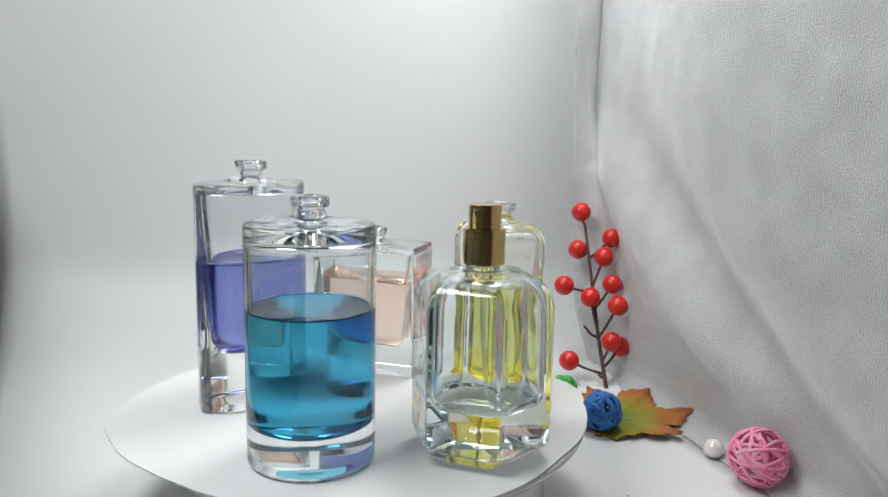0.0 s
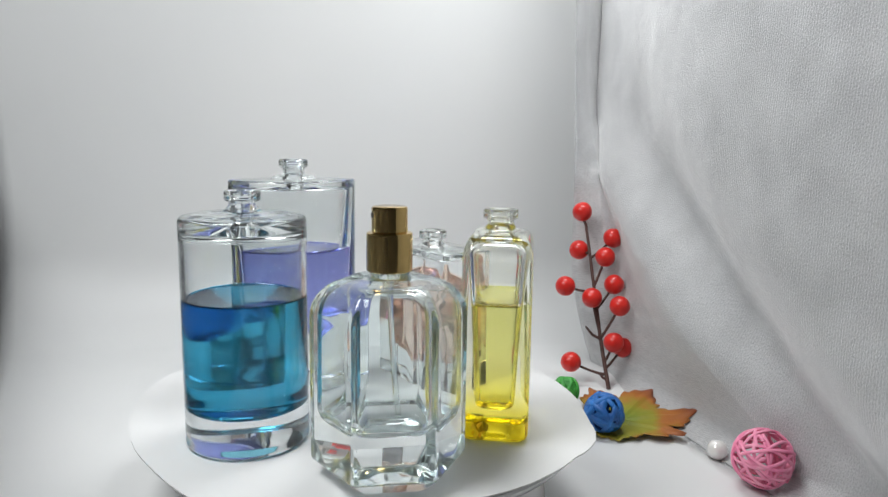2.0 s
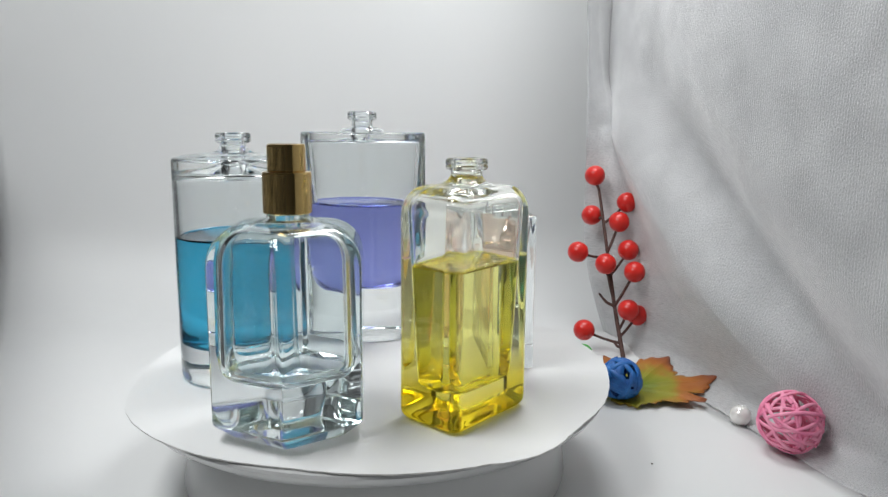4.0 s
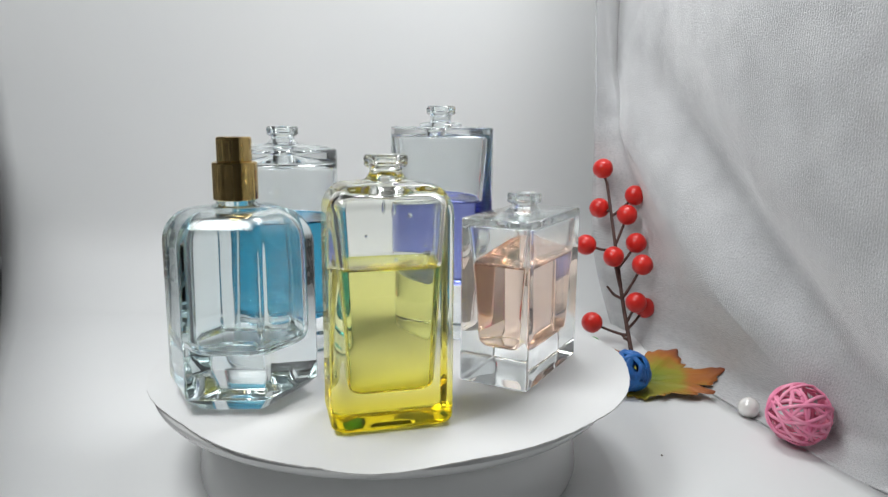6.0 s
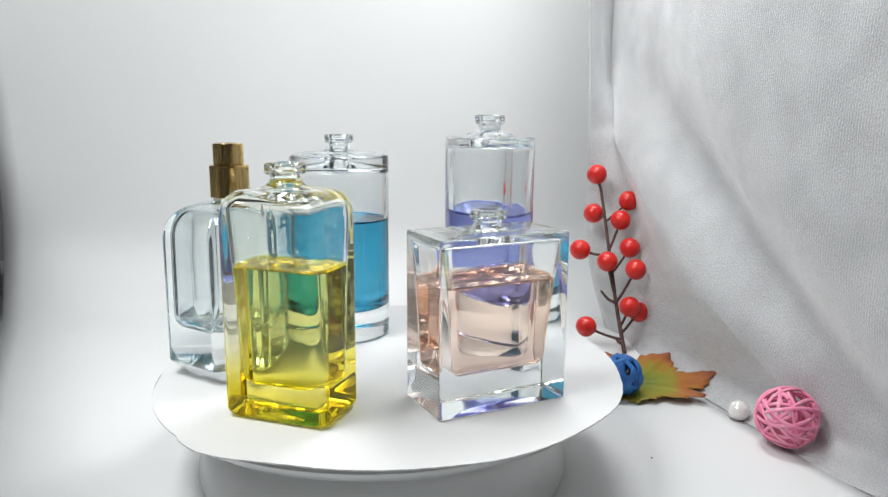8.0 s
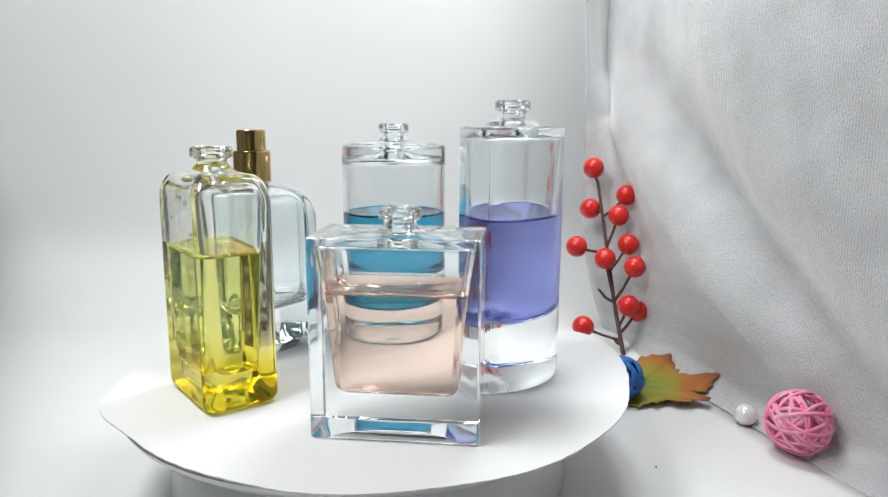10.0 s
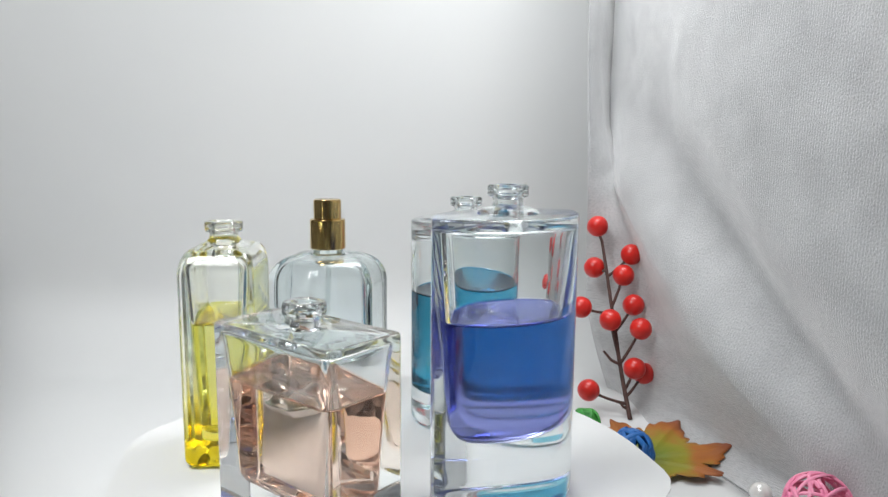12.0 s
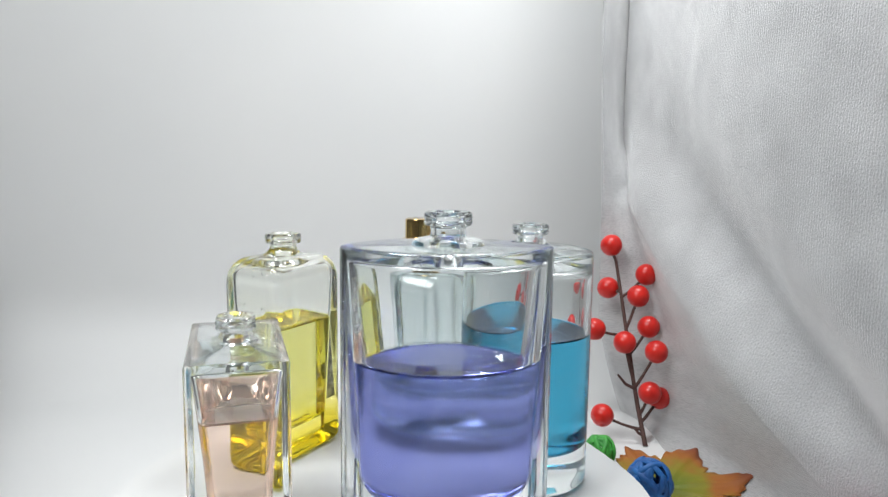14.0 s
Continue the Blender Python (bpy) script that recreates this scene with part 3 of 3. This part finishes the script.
def build_clear():
    root = thing("spray_bottle", pose(0, 0, 0), "empty six-sided clear glass bottle with a gold spray pump", "bottle", "bottles on the turntable")
    ph = -23
    sec = lambda radius, r=0.0016: hex_section(radius, r, ph)
    big = 0.0297
    outer = [(0.0, sec(0.0216)), (0.0003, sec(0.0222)), (0.0058, sec(big - 0.0008)), (0.0066, sec(big - 0.0002)), (0.0075, sec(big))]
    outer += [(z, sec(big)) for z in (0.012, 0.025, 0.04, 0.055)]
    for k in range(9):
        a = math.pi / 2 * k / 8
        outer.append((0.0615 + 0.0135 * math.sin(a), sec(big - 0.0140 * (1 - math.cos(a)), 0.0018 + 0.0045 * k / 8)))
    inner = hollow_rings(lambda i, f: sec(0.0248 - 0.0008 * f - i, 0.0062), 0.0215, 0.0715, 0.0062, 0.0090)
    child("glass_body", mesh_of("glass_body", *bottle_shell(outer, inner, 0.0830, 0.0757, 0.0735, 0.0062, 0.0020), M_GLASS_COOL), root)
    child("collar", mesh_of("collar", *lathe([(0.0066, 0.0778), (0.0081, 0.0778), (0.0085, 0.0782), (0.0085, 0.0784), (0.0085, 0.0850), (0.0085, 0.0913), (0.0085, 0.0915), (0.0082, 0.0921), (0.0070, 0.0924), (0.0, 0.0924)], 64), M_GOLD), root, "shiny gold crimp collar")
    button = child("spray_button", mesh_of("spray_button", *lathe([(0.0, 0.0922), (0.0064, 0.0922), (0.0066, 0.0926), (0.0066, 0.0928), (0.0066, 0.0968), (0.0066, 0.1007), (0.0066, 0.1009), (0.0063, 0.1015), (0.0058, 0.1017), (0.0, 0.1016)], 64), M_GOLD), root, "shiny gold spray button")
    hole = child("nozzle", mesh_of("nozzle", *lathe([(0.0, 0.0), (0.0011, 0.0), (0.0012, 0.0002), (0.0009, 0.0004), (0.0, 0.0002)], 20), M_HOLE), button, "small dark nozzle hole")
    hole.matrix_basis = Matrix.Translation((0.0065 * math.cos(radians(-128)), 0.0065 * math.sin(radians(-128)), 0.0985)) @ Vector((math.cos(radians(-128)), math.sin(radians(-128)), 0)).to_track_quat("Z", "Y").to_matrix().to_4x4()
    tube = [(0.0 + 0.004 * (k / 10) ** 2, 0.0, 0.080 - 0.0565 * k / 10) for k in range(11)]
    child("dip_tube", tube_mesh("dip_tube", tube, [0.0011] * 11, M_TUBE, 12), root, "thin clear plastic dip tube")
    return root, pose(0.0444, -0.0516, 0.0002, 0, 0, 0)


def tube_mesh(name, path, radii, mat, sides=8, flat=1.0):
    """A tube along a path of points, its cross-section flattened by flat."""
    verts, faces = [], []
    pts = [Vector(p) for p in path]
    side = None
    for i, p in enumerate(pts):
        way = (pts[min(i + 1, len(pts) - 1)] - pts[max(i - 1, 0)]).normalized()
        ref = side if side is not None else (Vector((0, 0, 1)) if abs(way.z) < 0.9 else Vector((1, 0, 0)))
        side = (ref - way * ref.dot(way)).normalized()
        up = way.cross(side)
        for k in range(sides):
            a = 2 * math.pi * k / sides
            verts.append(p + (side * math.cos(a) * flat + up * math.sin(a)) * radii[i])
    for i in range(len(pts) - 1):
        for k in range(sides):
            faces.append((i * sides + k, i * sides + (k + 1) % sides, (i + 1) * sides + (k + 1) % sides, (i + 1) * sides + k))
    faces += [tuple(range(sides)), tuple(range((len(pts) - 1) * sides, len(pts) * sides))]
    return mesh_of(name, verts, faces, mat, 60)


# ---------------------------------------------------------------- decorations
def build_berries():
    root = thing("berry_branch", pose(0.1646, 0.140, TABLE + 0.002), "artificial branch of red berries on brown wire, leaning back", "branch")
    o = Vector((0.1646, 0.140, TABLE + 0.002))
    stem = [(0.1646, 0.1400, -0.0455), (0.1640, 0.1455, -0.0360), (0.1628, 0.1520, -0.0225), (0.1615, 0.1570, -0.0090), (0.1602, 0.1625, 0.0080), (0.1589, 0.1680, 0.0238), (0.1577, 0.1780, 0.0472), (0.1566, 0.1850, 0.0640), (0.1543, 0.1882, 0.0700)]
    child("stem", tube_mesh("stem", [Vector(p) - o for p in stem], [0.0016 - 0.00008 * k for k in range(9)], M_TWIG), root)
    spots = [((0.1543, 0.1882, 0.0735), None), ((0.1748, 0.1772, 0.0555), (0.1580, 0.1755, 0.0410)), ((0.1521, 0.1850, 0.0456), (0.1578, 0.1770, 0.0450)),
             ((0.1680, 0.1720, 0.0424), (0.1590, 0.1680, 0.0210)), ((0.1378, 0.1660, 0.0225), (0.1592, 0.1665, 0.0180)), ((0.1731, 0.1650, 0.0236), (0.1600, 0.1625, 0.0060)),
             ((0.1556, 0.1594, 0.0152), (0.1612, 0.1580, -0.0070)), ((0.1733, 0.1511, 0.0110), (0.1620, 0.1550, -0.0130)), ((0.1699, 0.1500, -0.0150), (0.1634, 0.1490, -0.0290)),
             ((0.1785, 0.1560, -0.0205), (0.1638, 0.1470, -0.0330)), ((0.1392, 0.1484, -0.0281), (0.1640, 0.1450, -0.0370))]
    bm = bmesh.new()
    bmesh.ops.create_icosphere(bm, subdivisions=4, radius=0.0071)
    for v in bm.verts:
        v.co *= 1 + 0.02 * noise.noise(v.co * 220)
    me = bpy.data.meshes.new("berry")
    bm.to_mesh(me)
    bm.free()
    me.materials.append(M_BERRY)
    for p in me.polygons:
        p.use_smooth = True
    for spot, joint in spots:
        b = child("berry", me, root)
        b.matrix_basis = Matrix.Translation(Vector(spot) - o) @ pose(0, 0, 0, 40 * spot[0] * 1000 % 360, 0, spot[2] * 9000 % 360)
        if joint:
            a, c = Vector(joint) - o, Vector(spot) - o
            mid = a.lerp(c, 0.5) - Vector((0, 0, 0.0022))
            path = [a.lerp(mid, t).lerp(mid.lerp(c, t), t) for t in (0, 0.25, 0.5, 0.75, 1)]
            child("twig", tube_mesh("twig", path, [0.0011, 0.0010, 0.0009, 0.0009, 0.0008], M_TWIG), root)
    a = Vector((0.1622, 0.1550, -0.0140)) - o
    child("twig", tube_mesh("twig", [a, a + Vector((-0.006, 0.001, 0.003)), a + Vector((-0.011, 0.002, 0.009))], [0.0011, 0.001, 0.0007], M_TWIG), root)
    a = Vector((0.1642, 0.1440, -0.0400)) - o
    child("twig", tube_mesh("twig", [a, a + Vector((-0.003, 0.0, 0.0015)), a + Vector((-0.005, 0.0, 0.004))], [0.0011, 0.001, 0.0007], M_TWIG), root)


def build_ball(name, centre, radius, mat, strands, seed, label, thick):
    """A hollow ball wound of flat rattan strips, each strip a ring round a tilted axis."""
    rnd = random.Random(seed)
    root = thing(name, pose(centre[0], centre[1], TABLE + 0.0025), label, "rattan ball", "rattan balls")
    lift = Vector((0, 0, radius + 0.0002))
    for k in range(strands):
        axis = Vector((rnd.gauss(0, 1), rnd.gauss(0, 1), rnd.gauss(0, 1))).normalized()
        u = axis.orthogonal().normalized()
        v = axis.cross(u)
        shift = rnd.uniform(-0.45, 0.45) * radius
        rr = math.sqrt(radius * radius - shift * shift) - thick * rnd.uniform(0.6, 2.6)
        start, span = rnd.uniform(0, 6.28), rnd.uniform(4.4, 6.1)
        wob, ph = rnd.uniform(0.01, 0.05), rnd.uniform(0, 6.28)
        path = []
        for i in range(41):
            a = start + span * i / 40
            path.append(axis * (shift * (1 + wob * math.sin(2 * a + ph)) + radius * wob * math.sin(3 * a + ph)) + (u * math.cos(a) + v * math.sin(a)) * rr + lift)
        verts, faces = [], []
        for i, p in enumerate(path):
            way = (path[min(i + 1, 40)] - path[max(i - 1, 0)]).normalized()
            out = (p - lift).normalized()
            out = (out - way * out.dot(way)).normalized()
            side = way.cross(out)
            for q in range(8):
                a = 2 * math.pi * q / 8
                verts.append(p + side * math.cos(a) * thick * 1.25 + out * math.sin(a) * thick * 0.8)
        for i in range(40):
            faces += [(i * 8 + q, i * 8 + (q + 1) % 8, (i + 1) * 8 + (q + 1) % 8, (i + 1) * 8 + q) for q in range(8)]
        faces += [tuple(range(8)), tuple(range(320, 328))]
        child("strand", mesh_of("strand", verts, faces, mat, 60), root)


def build_pearl():
    bm = bmesh.new()
    bmesh.ops.create_uvsphere(bm, u_segments=48, v_segments=32, radius=0.0055)
    me = bpy.data.meshes.new("pearl")
    bm.to_mesh(me)
    bm.free()
    me.materials.append(M_PEARL)
    for p in me.polygons:
        p.use_smooth = True
    ob = new("pearl", me)
    ob.location = (0.1900, 0.0300, TABLE + 0.0068)
    tagged(ob, "small round white pearl bead at the paper's edge", "bead")


def build_leaf():
    """A five-lobed cloth maple leaf, slightly cupped, with raised veins."""
    root = thing("maple_leaf", pose(0.1510, 0.0790, TABLE + 0.0046, 3, -1, -3), "artificial maple leaf, yellow-green turning orange at the lobes", "leaf")
    lobes = [(2, 1.0, 30), (50, 0.98, 30), (-44, 0.86, 32), (100, 0.92, 32), (-100, 0.62, 34), (180, 0.3, 30)]
    size, rings, n = 0.049, 9, 240
    verts, uvs = [(0, 0, 0)], [(0, 0)]

    def reach(a):
        best = 0.56
        for at, length, wide in lobes:
            d = abs((a - at + 180) % 360 - 180)
            best = max(best, length * max(0.0, 1 - d / wide) ** 0.55 * 0.66 + length * 0.34 * (d < wide))
        return best * (1 + 0.05 * math.sin(radians(a * 16)) + 0.035 * math.sin(radians(a * 37)))

    for j in range(1, rings + 1):
        for k in range(n):
            a = 360 * k / n
            r = reach(a) * j / rings
            x, y = r * math.cos(radians(a)), r * math.sin(radians(a))
            vein = max(0.0, 1 - 18 * min(abs(r * math.sin(radians(a - at))) + (9 if math.cos(radians(a - at)) < 0 else 0) for at, _, _ in lobes[:5]))
            z = 0.10 * r * r + 0.05 * math.sin(3.1 * x * 2) * r + 0.018 * vein + 0.02 * math.sin(radians(7 * a)) * r
            verts.append((x * size, y * size * 0.95, z * size))
            uvs.append((x, y))
    faces = [(0, 1 + k, 1 + (k + 1) % n) for k in range(n)]
    for j in range(rings - 1):
        faces += [(1 + j * n + k, 1 + (j + 1) * n + k, 1 + (j + 1) * n + (k + 1) % n, 1 + j * n + (k + 1) % n) for k in range(n)]
    blade = child("blade", mesh_of("blade", verts, faces, M_LEAF, 0, uvs), root)
    solid = blade.modifiers.new("thickness", "SOLIDIFY")
    solid.thickness = 0.0004
    child("leaf_stalk", tube_mesh("leaf_stalk", [(0.001, 0, 0.0003), (-0.008, 0.0005, 0.0006), (-0.017, -0.001, 0.0004)], [0.0007, 0.0006, 0.0006], M_TWIG), root)


def build_crumbs():
    bm = bmesh.new()
    bmesh.ops.create_icosphere(bm, subdivisions=2, radius=0.0004)
    for v in bm.verts:
        v.co *= 1 + 0.5 * noise.noise(v.co * 2500)
    me = bpy.data.meshes.new("crumb")
    bm.to_mesh(me)
    bm.free()
    me.materials.append(M_SPECK)
    ob = new("crumb", me)
    ob.location = (0.126, -0.012, TABLE + 0.0028)
    tagged(ob, "tiny dark crumb on the white paper", "crumb")


build_setting()
build_curtain()
platter, platter_height = build_turntable()
card = build_card()
bottles = [build_blue(), build_clear(), build_yellow(), build_pink(), build_purple()]
build_berries()
build_ball("rattan_ball", (0.1967, -0.0042), 0.0152, M_PINK, 26, 3, "pink woven rattan ball on the edge of the paper", 0.00068)
build_ball("rattan_ball", (0.1370, 0.0660), 0.0128, M_BLUEBALL, 19, 8, "blue woven rattan ball beside the leaf", 0.0013)
build_ball("rattan_ball", (0.1262, 0.1125), 0.0096, M_GREENBALL, 26, 12, "green woven rattan ball behind the turntable", 0.0010)
build_pearl()
build_leaf()
build_crumbs()


def motions():
    """The platter turns evenly; card and bottles ride on it."""
    times = [0.5 * k for k in range(29)]
    walk(platter, [(t, pose(0, 0, platter_height, 0, 0, SPIN_RATE * t)) for t in times])
    walk(card, [(t, pose(0, 0, 0, 0, 0, SPIN_RATE * t)) for t in times])
    for root, place in bottles:
        walk(root, [(t, pose(0, 0, 0, 0, 0, SPIN_RATE * t) @ place) for t in times])


motions()
